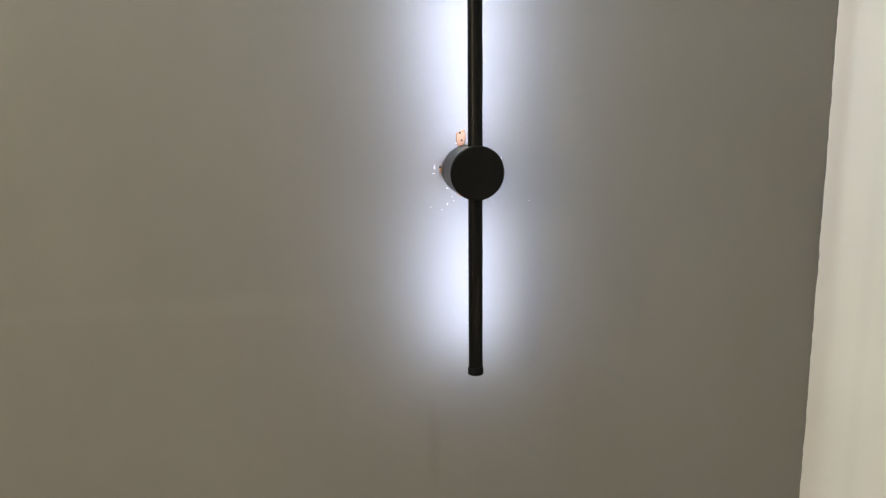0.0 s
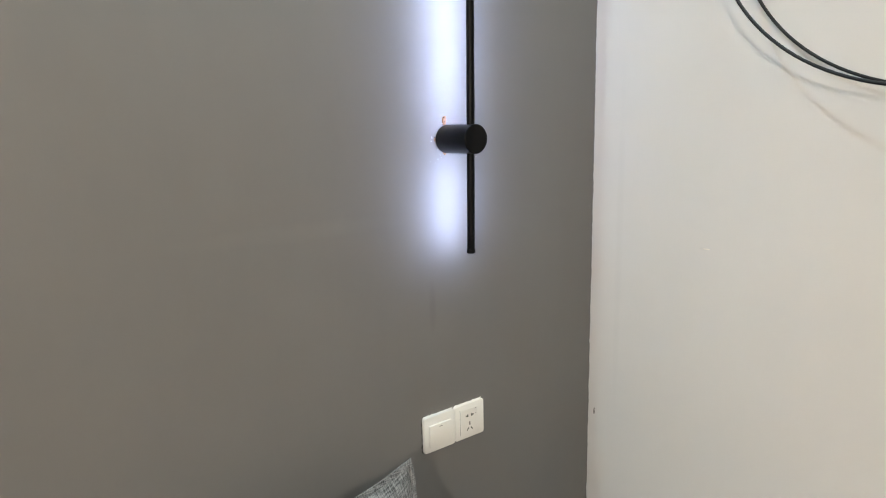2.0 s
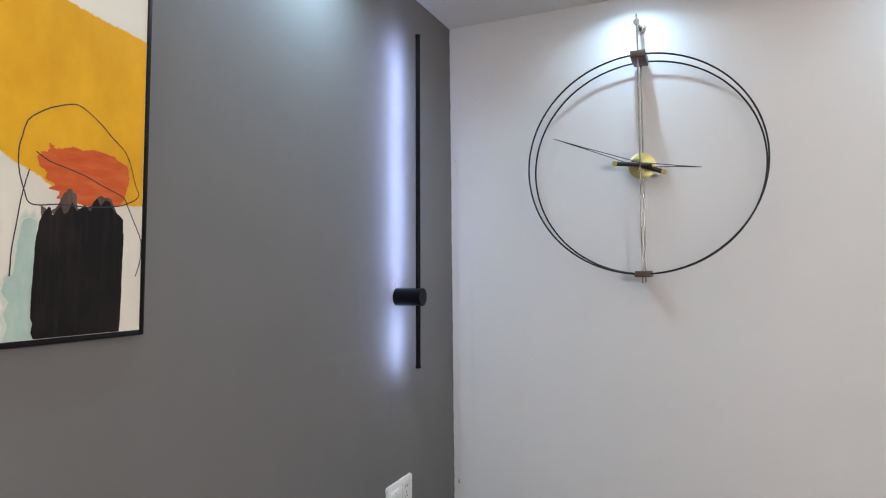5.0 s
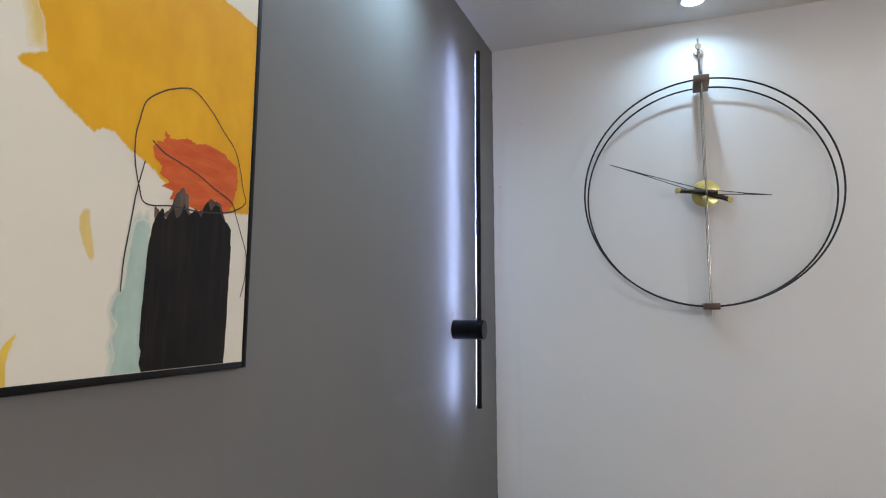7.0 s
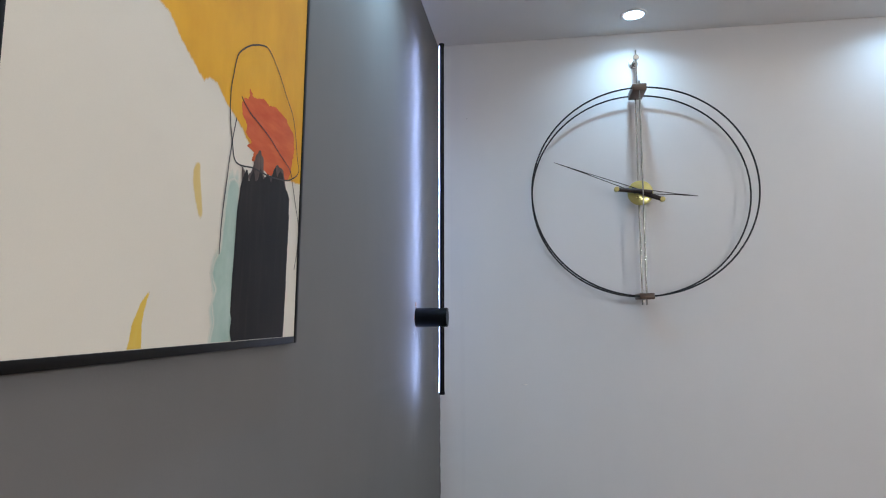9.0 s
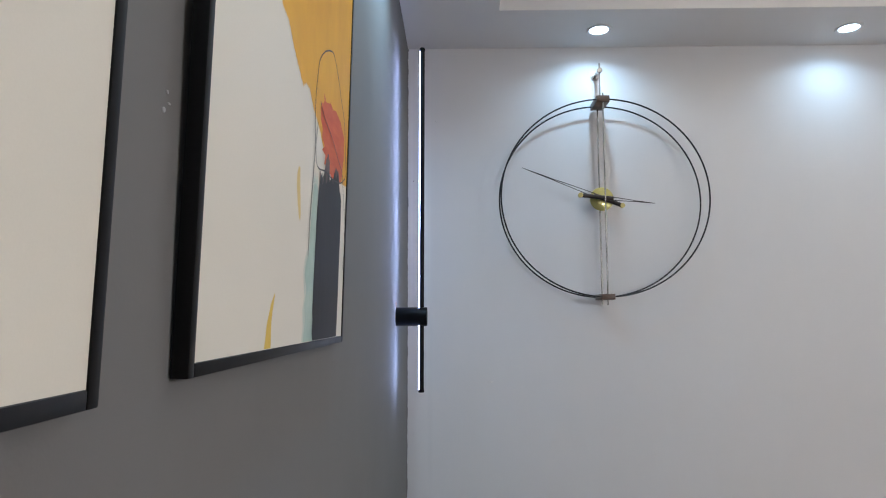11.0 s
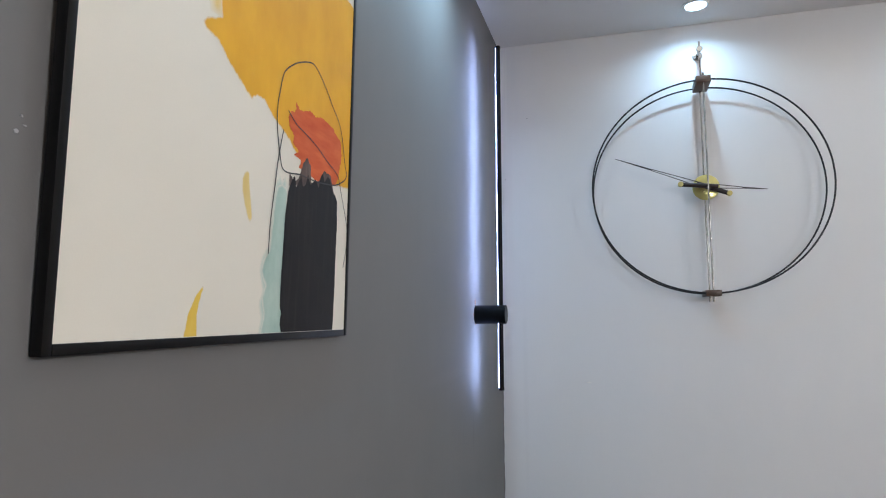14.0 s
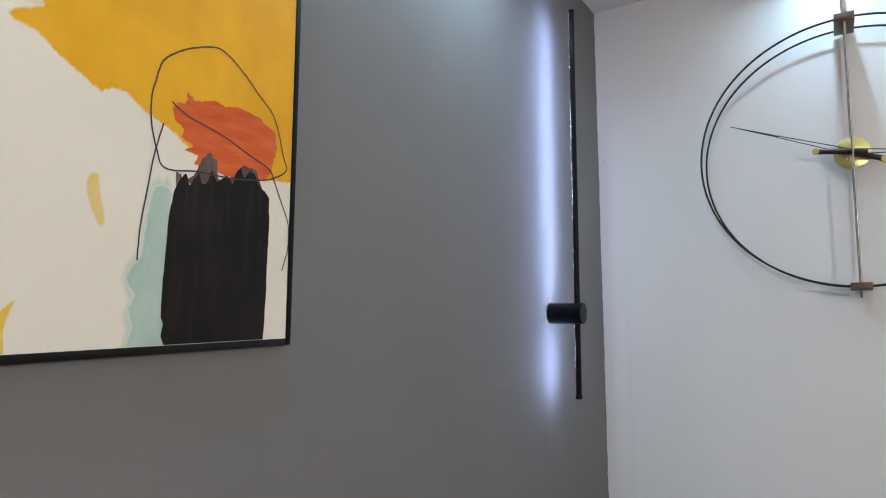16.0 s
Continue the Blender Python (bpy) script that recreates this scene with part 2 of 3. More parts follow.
def box(bm, lo, hi, bevel=0.0, segments=2):
    """An upright box from corner to corner, with rounded edges."""
    size = [b - a for a, b in zip(lo, hi)]
    mid = [(a + b) / 2 for a, b in zip(lo, hi)]
    made = bmesh.ops.create_cube(bm, size=1, matrix=Matrix.Translation(mid) @ Matrix.Diagonal((*size, 1)))
    if bevel:
        edges = list({e for v in made["verts"] for e in v.link_edges})
        bmesh.ops.bevel(bm, geom=edges, offset=bevel, segments=segments, affect="EDGES", profile=0.5)
    return bm


def rod(bm, a, b, radius, segments=16, radius_b=None):
    """A round bar from a to b, with closed ends."""
    a, b = Vector(a), Vector(b)
    turn = (b - a).to_track_quat("Z", "Y").to_matrix().to_4x4()
    bmesh.ops.create_cone(bm, cap_ends=True, segments=segments, radius1=radius, radius2=radius if radius_b is None else radius_b,
                          depth=(b - a).length, matrix=Matrix.Translation((a + b) / 2) @ turn)
    return bm


def lathe(bm, profile, axis, origin, segments=40):
    """Turn a profile of (radius, height) round an axis."""
    turn = Vector(axis).to_track_quat("Z", "Y").to_matrix()
    rings = []
    for r, h in profile:
        rings.append([bm.verts.new(Vector(origin) + turn @ Vector((r * math.cos(2 * math.pi * i / segments), r * math.sin(2 * math.pi * i / segments), h)))
                      for i in range(segments)] if r > 1e-6 else [bm.verts.new(Vector(origin) + turn @ Vector((0, 0, h)))])
    for p, q in zip(rings, rings[1:]):
        for i in range(segments):
            j = (i + 1) % segments
            if len(p) == 1 and len(q) > 1:
                bm.faces.new((p[0], q[i], q[j]))
            elif len(q) == 1 and len(p) > 1:
                bm.faces.new((p[i], p[j], q[0]))
            elif len(p) > 1:
                bm.faces.new((p[i], p[j], q[j], q[i]))
    return bm


def tube(bm, points, radius, sides=8, closed=False):
    """A round wire along points."""
    pts = [Vector(p) for p in points]
    n = len(pts)
    rings, up = [], None
    for i, p in enumerate(pts):
        before = pts[i - 1] if (i or closed) else p
        after = pts[(i + 1) % n] if (i < n - 1 or closed) else p
        t = (after - before).normalized()
        if up is None:
            up = t.orthogonal().normalized()
        up = (up - t * up.dot(t)).normalized()
        side = t.cross(up)
        rings.append([bm.verts.new(p + radius * (math.cos(2 * math.pi * k / sides) * up + math.sin(2 * math.pi * k / sides) * side)) for k in range(sides)])
    for i in range(n if closed else n - 1):
        a, b = rings[i], rings[(i + 1) % n]
        for k in range(sides):
            bm.faces.new((a[k], a[(k + 1) % sides], b[(k + 1) % sides], b[k]))
    if not closed:
        bm.faces.new(rings[0][::-1])
        bm.faces.new(rings[-1])
    return bm


def smooth_line(points, steps=8, closed=False):
    """Points along a Catmull-Rom curve through the given ones."""
    pts = [Vector(p) for p in points]
    n, out = len(pts), []
    for i in range(n if closed else n - 1):
        if closed:
            p0, p1, p2, p3 = pts[i - 1], pts[i], pts[(i + 1) % n], pts[(i + 2) % n]
        else:
            p0, p1, p2, p3 = pts[max(i - 1, 0)], pts[i], pts[i + 1], pts[min(i + 2, n - 1)]
        for k in range(steps):
            t = k / steps
            out.append(0.5 * (2 * p1 + (p2 - p0) * t + (2 * p0 - 5 * p1 + 4 * p2 - p3) * t * t + (3 * p1 - p0 - 3 * p2 + p3) * t ** 3))
    if not closed:
        out.append(pts[-1])
    return out


# ---------------------------------------------------------------- the room
def structure(name, bm, material, label, category, smooth=False):
    return tagged(part(name, bm, material, None, "", smooth), label, category, "", "structure")


structure("floor", box(bmesh.new(), (-0.15, ROOM_Y - 0.15, -0.12), (ROOM_X + 0.15, 0.15, 0.0)), FLOOR_WOOD, "brown wooden floor of the living room", "floor")
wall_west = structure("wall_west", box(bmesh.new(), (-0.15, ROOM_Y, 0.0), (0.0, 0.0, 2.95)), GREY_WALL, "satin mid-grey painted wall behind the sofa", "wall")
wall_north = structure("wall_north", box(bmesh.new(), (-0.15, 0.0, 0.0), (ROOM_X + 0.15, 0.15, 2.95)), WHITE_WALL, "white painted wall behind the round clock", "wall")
structure("wall_east", box(bmesh.new(), (ROOM_X, ROOM_Y, 0.0), (ROOM_X + 0.15, 0.0, 2.95)), ROOM_PAINT, "plain off-white painted room wall", "wall")
structure("wall_south", box(bmesh.new(), (-0.15, ROOM_Y - 0.15, 0.0), (ROOM_X + 0.15, ROOM_Y, 2.95)), ROOM_PAINT, "plain off-white painted room wall", "wall")


def build_ceiling():
    """A raised tray with a dropped border, in one mesh."""
    bm = bmesh.new()
    box(bm, (0, ROOM_Y, TRAY), (ROOM_X, 0, 2.949))
    w, n = 0.350, -0.325
    e, s = ROOM_X - 0.35, ROOM_Y + 0.35
    box(bm, (0.001, ROOM_Y, SOFFIT), (w, -0.001, TRAY - 0.001))
    box(bm, (w, n, SOFFIT), (ROOM_X - 0.001, -0.001, TRAY - 0.001))
    box(bm, (e, ROOM_Y, SOFFIT), (ROOM_X - 0.001, n, TRAY - 0.001))
    box(bm, (w, ROOM_Y, SOFFIT), (e, s, TRAY - 0.001))
    return structure("ceiling", bm, CEILING_PAINT, "white painted ceiling with a dropped border round a raised tray", "ceiling")


build_ceiling()


def build_paint_edge():
    """The wavering line where the grey paint laps onto the white wall in the corner."""
    bm = bmesh.new()
    rows = []
    steps = 420
    for i in range(steps + 1):
        z = SOFFIT * i / steps
        w = 0.0022 + 0.0020 * noise.noise((0, 0, z * 22)) + 0.0016 * noise.noise((3, 0, z * 90)) + 0.001 * noise.noise((9, 0, z * 4))
        w = max(0.0004, w)
        rows.append((bm.verts.new((0.0, -0.0005, z)), bm.verts.new((w, -0.0006, z)), bm.verts.new((w + 0.0003, 0.0004, z))))
    for a, b in zip(rows, rows[1:]):
        bm.faces.new((a[0], a[1], b[1], b[0]))
        bm.faces.new((a[1], a[2], b[2], b[1]))
    return part("paint_edge", bm, GREY_WALL, wall_north, "ragged line of grey paint in the corner", False)


build_paint_edge()


def flake(name, where, normal_axis, w, h, material, parent, seed, thick=0.0006):
    """A small uneven chip lying on a wall."""
    rng = random.Random(seed)
    bm = bmesh.new()
    n = 9
    rim, top = [], []
    for i in range(n):
        a = 2 * math.pi * i / n
        r = rng.uniform(0.6, 1.1)
        p = (w * r * math.cos(a) / 2, h * r * math.sin(a) / 2)
        for ring, k, lift in ((rim, 1.0, -0.0002), (top, 0.8, thick)):
            if normal_axis == "x":
                ring.append(bm.verts.new((where[0] + lift, where[1] + p[0] * k, where[2] + p[1] * k)))
            else:
                ring.append(bm.verts.new((where[0] + p[0] * k, where[1] - lift, where[2] + p[1] * k)))
    for i in range(n):
        j = (i + 1) % n
        bm.faces.new((rim[i], rim[j], top[j], top[i]))
    bm.faces.new(top)
    return part(name, bm, material, parent, "", False)


# ---------------------------------------------------------------- downlights
def build_downlight():
    ob = empty("downlight")
    bm = bmesh.new()
    lathe(bm, [(0.0355, -0.0005), (0.036, -0.0035), (0.040, -0.005), (0.0455, -0.0042), (0.0475, -0.0015), (0.0475, 0.0)], (0, 0, 1), (0, 0, 0), 48)
    part("trim_ring", bm, CEILING_PAINT, ob, "white trim ring")
    part("lens", lathe(bmesh.new(), [(0.0, -0.0022), (0.03, -0.0018), (0.0357, -0.0008)], (0, 0, 1), (0, 0, 0), 48), LENS_GLOW, ob, "glowing cool white lens")
    return tagged(ob, "small round white recessed downlight, lit, in the ceiling border", "downlight", "downlights in the ceiling border")


first = build_downlight()
first.location = (*DOWNLIGHTS[0][:2], SOFFIT)
for dx, dy, watts in DOWNLIGHTS[1:]:
    copy_thing(first, pose(dx, dy, SOFFIT))
for dx, dy, watts in DOWNLIGHTS:
    lamp = bpy.data.lights.new("downlight_lamp", "AREA")
    lamp.shape, lamp.size, lamp.energy, lamp.color = "DISK", 0.03, watts, COOL
    lamp.spread = radians(145)
    new("downlight_lamp", lamp).matrix_world = pose(dx, dy, SOFFIT - 0.006)

# the pendant lamp of the room, whose light comes in low from across it
globe = empty("pendant_lamp", (2.13, -2.7, TRAY))
part("canopy", lathe(bmesh.new(), [(0.0, -0.02), (0.05, -0.018), (0.055, 0.0)], (0, 0, 1), (0, 0, 0), 32), BLACK_METAL, globe)
part("stem", rod(bmesh.new(), (0, 0, -0.78), (0, 0, -0.015), 0.006, 16), BLACK_METAL, globe)
ball = bmesh.new()
bmesh.ops.create_uvsphere(ball, u_segments=20, v_segments=12, radius=0.06, matrix=Matrix.Translation((0, 0, -0.83)))
part("globe", ball, GLOBE_MAT, globe, "glowing warm opal globe")
tagged(globe, "small warm opal globe lamp hung from the raised ceiling", "pendant lamp")

# added warm fill: unseen strips well inside the tray's edge, shining up onto it
TRAY_W, TRAY_E, TRAY_N, TRAY_S = 0.350, ROOM_X - 0.35, -0.325, ROOM_Y + 0.35
for cx, cy, lx, ly in (((TRAY_W + TRAY_E) / 2, TRAY_N - 0.45, TRAY_E - TRAY_W - 0.9, 0.03), ((TRAY_W + TRAY_E) / 2, TRAY_S + 0.45, TRAY_E - TRAY_W - 0.9, 0.03),
                       (TRAY_W + 0.45, (TRAY_N + TRAY_S) / 2, 0.03, TRAY_N - TRAY_S - 0.9), (TRAY_E - 0.45, (TRAY_N + TRAY_S) / 2, 0.03, TRAY_N - TRAY_S - 0.9)):
    tray_fill = bpy.data.lights.new("tray_fill_lamp", "AREA")
    tray_fill.shape, tray_fill.size, tray_fill.size_y, tray_fill.energy, tray_fill.color = "RECTANGLE", lx, ly, TRAY_FILL_WATTS, TRAY_FILL
    new("tray_fill_lamp", tray_fill).matrix_world = pose(cx, cy, TRAY - 0.10, 180)


# ---------------------------------------------------------------- the linear wall lamp
def build_wall_lamp():
    lx, ly, lz = 0.081, -0.4745, 1.666
    z0, z1, r = 1.430, 2.555, 0.0082
    ob = empty("wall_lamp", (0, ly, lz))
    back = Matrix.Translation((0, -ly, -lz))

    def add(name, bm, material, label="", parent=ob):
        # the bar hangs slightly out of plumb
        for v in bm.verts:
            v.co.y += 0.0131 * (v.co.z - lz)
            v.co.x += 0.002 * (v.co.z - lz)
        bmesh.ops.transform(bm, matrix=back, verts=bm.verts)
        return part(name, bm, material, parent, label)

    body = bmesh.new()
    lathe(body, [(0.0, 0.0005), (0.0292, 0.0005), (0.0298, 0.002), (0.0298, 0.0980), (0.0286, 0.0994), (0.0, 0.0994)], (1, 0, 0), (0, ly, lz), 64)
    hub = add("mount", body, BLACK_METAL, "matt black cylindrical wall mount")
    screw = bmesh.new()
    lathe(screw, [(0.0, 0.0304), (0.0013, 0.0303), (0.0016, 0.0296)], (0, -0.35, 0.94), (0.042, ly, lz), 12)
    add("grub_screw", screw, SLOT, "", hub)
    # the bar is a black channel, open towards the wall, that carries the diffuser
    for name, a, b in (("bar", z0 + 0.008, lz - 0.0285), ("bar", lz + 0.0285, z1 - 0.008)):
        bm = bmesh.new()
        outer, inner = [], []
        for i in range(25):
            ang = radians(-141 + 282 * i / 24)
            outer.append((lx + r * math.cos(ang), ly + r * math.sin(ang)))
        rings = [[bm.verts.new((x, y, z)) for x, y in outer] for z in (a, b)]
        for i in range(24):
            bm.faces.new((rings[0][i], rings[0][i + 1], rings[1][i + 1], rings[1][i]))
        bm.faces.new(rings[0])
        bm.faces.new(rings[1][::-1])
        add(name, bm, BLACK_METAL, "slim matt black bar")
        bm = bmesh.new()
        arc = []
        for i in range(9):
            ang = radians(143 + 74 * i / 8)
            arc.append((lx + (r - 0.0004) * math.cos(ang), ly + (r - 0.0004) * math.sin(ang)))
        rings = [[bm.verts.new((x, y, z)) for x, y in arc] for z in (a, b)]
        for i in range(8):
            bm.faces.new((rings[0][i], rings[0][i + 1], rings[1][i + 1], rings[1][i]))
        add("diffuser", bm, STRIP_GLOW_MAT, "glowing cool white strip facing the wall")
    for end, s in ((z0, 1), (z1, -1)):
        bm = bmesh.new()
        lathe(bm, [(0.0, 0.0), (0.0082, 0.0), (0.0094, 0.0012), (0.0094, 0.0075), (0.0086, 0.0095), (0.0, 0.0095)], (0, 0, s), (lx, ly, end), 32)
        add("end_cap", bm, BLACK_METAL)
    return tagged(ob, "slim black vertical linear wall lamp, lit against the grey wall", "wall lamp")


build_wall_lamp()

# plugs, screw holes and chipped plaster round the mount
def build_plug(y, z, h, w, holes, seed):
    plug = flake("wall_plug", (0.0, y, z), "x", w, h, ANCHOR, None, seed, 0.0012)
    for hy, hz in holes:
        part("screw_hole", lathe(bmesh.new(), [(0.0, 0.0014), (0.0012, 0.0014), (0.0016, 0.0010)], (1, 0, 0), (0, y + hy, z + hz), 10), SLOT, plug)
    return tagged(plug, "exposed tan wall plug with screw holes beside the lamp mount", "wall plug", "exposed wall plugs")


build_plug(-0.4803, 1.7050, 0.030, 0.0125, [(-0.001, 0.006), (0.001, -0.003), (0.0005, -0.010)], 2)
build_plug(-0.481, 1.637, 0.012, 0.010, [(0.0, 0.0)], 5)
build_plug(-0.5065, 1.667, 0.012, 0.004, [(0.0, 0.003)], 6)
rng = random.Random(11)
for y, z, w, h in [(-0.5135, 1.6698, 0.004, 0.010), (-0.5145, 1.6623, 0.007, 0.0035), (-0.4985, 1.6438, 0.005, 0.003), (-0.4985, 1.6238, 0.003, 0.004),
                   (-0.4275, 1.6668, 0.006, 0.009), (-0.4725, 1.7018, 0.002, 0.004), (-0.4855, 1.6988, 0.004, 0.003), (-0.4925, 1.6328, 0.003, 0.002),
                   (-0.4905, 1.6278, 0.0015, 0.003), (-0.5195, 1.6208, 0.004, 0.0015), (-0.5055, 1.6168, 0.003, 0.0015), (-0.4295, 1.6798, 0.0025, 0.006), (-0.3945, 1.6248, 0.004, 0.0012), (-0.4405, 1.6248, 0.002, 0.0012)]:
    flake("plaster_chip", (0.0, y, z), "x", w * 0.75, h * 0.75, FAINT_CHIP, wall_west, rng.randint(0, 999))
for y, z, w, h in [(-2.079, 1.827, 0.004, 0.005), (-2.083, 1.814, 0.006, 0.006), (-2.076, 1.820, 0.006, 0.003)]:
    flake("plaster_chip", (0.0, y, z), "x", w * 0.8, h * 0.8, FAINT_CHIP, wall_west, rng.randint(0, 999))
for x, z, w, h, m in [(0.023, 0.906, 0.006, 0.020, GREY_WALL), (0.024, 0.914, 0.004, 0.006, SLOT), (0.115, 2.446, 0.004, 0.003, SLOT), (0.024, 2.202, 0.003, 0.008, GREY_WALL), (0.327, 1.408, 0.020, 0.004, PLASTER)]:
    flake("wall_scuff", (x, 0.0, z), "y", w, h, m, wall_north, rng.randint(0, 999), 0.0004)


# ---------------------------------------------------------------- switch and socket
def plate_body(bm, y0, y1, z0, z1, deep=0.0085, corner=0.006, chamfer=0.0016):
    """A moulded plate with round corners and a softened front edge."""
    rings = []
    for x, inset in ((0.0, 0.0), (deep - chamfer, 0.0), (deep - chamfer * 0.3, chamfer * 0.3), (deep, chamfer)):
        ring = []
        for cy, cz, start in ((y1 - corner, z1 - corner, 0), (y0 + corner, z1 - corner, 90), (y0 + corner, z0 + corner, 180), (y1 - corner, z0 + corner, 270)):
            for k in range(7):
                a = radians(start + 15 * k)
                ring.append(bm.verts.new((x, cy + (corner - inset) * math.cos(a), cz + (corner - inset) * math.sin(a))))
        rings.append(ring)
    for p, q in zip(rings, rings[1:]):
        for k in range(len(p)):
            bm.faces.new((p[k], p[(k + 1) % len(p)], q[(k + 1) % len(p)], q[k]))
    bm.faces.new(rings[-1])
    return bm


def build_switch(y0, z0):
    s = 0.0864
    ob = empty("light_switch", (0, y0, z0))
    part("plate", plate_body(bmesh.new(), 0, s, 0, s), PLASTIC, ob, "white plastic plate")
    bm = box(bmesh.new(), (0.007, 0.012, 0.012), (0.0118, 0.074, 0.066), 0.0016, 2)
    for v in bm.verts:
        if v.co.x > 0.009:
            v.co.x += (v.co.z - 0.012) * 0.025
    rocker = part("rocker", bm, PLASTIC, ob, "wide white rocker")
    part("indicator", box(bmesh.new(), (0.0128, 0.039, 0.059), (0.01345, 0.047, 0.0602)), SLOT, rocker)
    return tagged(ob, "square white one-gang light switch on the grey wall", "light switch")


def build_socket(y0, z0):
    s = 0.0864
    ob = empty("wall_socket", (0, y0, z0))
    part("plate", plate_body(bmesh.new(), 0, s, 0, s), PLASTIC, ob, "white plastic plate")
    insert = part("insert", box(bmesh.new(), (0.007, 0.019, 0.0145), (0.0092, 0.0665, 0.0735), 0.0006, 1), PLASTIC, ob)

    def slot(y, z, w, h, lean=0):
        bm = box(bmesh.new(), (-0.0002, -w / 2, -h / 2), (0.0002, w / 2, h / 2))
        bmesh.ops.transform(bm, matrix=pose(0.0093, y, z, lean), verts=bm.verts)
        part("pin_slot", bm, SLOT, insert)

    for y in (0.0345, 0.0505):
        slot(y, 0.056, 0.0074, 0.0032)
        slot(y + (0.0022 if y < 0.04 else -0.0022), 0.056, 0.0026, 0.0068)
    slot(0.0425, 0.036, 0.0028, 0.0082)
    slot(0.0365, 0.0225, 0.0026, 0.0080, -33)
    slot(0.0485, 0.0225, 0.0026, 0.0080, 33)
    for z in (0.0575, 0.0690):
        part("screw_cover", lathe(bmesh.new(), [(0.0, 0.0095), (0.0012, 0.0094), (0.0014, 0.0084)], (1, 0, 0), (0, 0.0605, z), 10), SLOT, insert)
    part("seam", box(bmesh.new(), (0.0084, 0.0142, 0.012), (0.0087, 0.0148, 0.074)), SLOT, ob)
    return tagged(ob, "square white five-pin wall socket beside the switch", "socket")


build_switch(-0.5612, 0.9655)
build_socket(-0.4742, 0.9665)


def build_plaster_edge(y0, y1, z, tall):
    """A thin uneven line of bare plaster above a plate."""
    bm = bmesh.new()
    rows = []
    for i in range(61):
        y = y0 + (y1 - y0) * i / 60
        h = max(0.0002, tall * (0.45 + 0.8 * noise.noise((y * 160, 2, 0)) + 0.4 * noise.noise((y * 600, 5, 0))))
        rows.append((bm.verts.new((0.0004, y, z)), bm.verts.new((0.0012, y, z + h * 0.6)), bm.verts.new((0.0001, y, z + h))))
    for a, c in zip(rows, rows[1:]):
        bm.faces.new((a[0], c[0], c[1], a[1]))
        bm.faces.new((a[1], c[1], c[2], a[2]))
    return part("plaster_edge", bm, PLASTER, wall_west, "ragged line of bare plaster", False)


for y, z, w, h in [(-0.5625, 1.036, 0.004, 0.013), (-0.5628, 1.020, 0.0045, 0.016), (-0.5622, 1.000, 0.003, 0.018), (-0.5628, 0.982, 0.005, 0.014), (-0.5622, 0.970, 0.003, 0.008)]:
    flake("box_gap", (0.0, y, z), "x", w, h, SLOT, wall_west, rng.randint(0, 999), 0.0003)
build_plaster_edge(-0.559, -0.476, 1.0515, 0.0032)
build_plaster_edge(-0.472, -0.390, 1.0525, 0.0028)


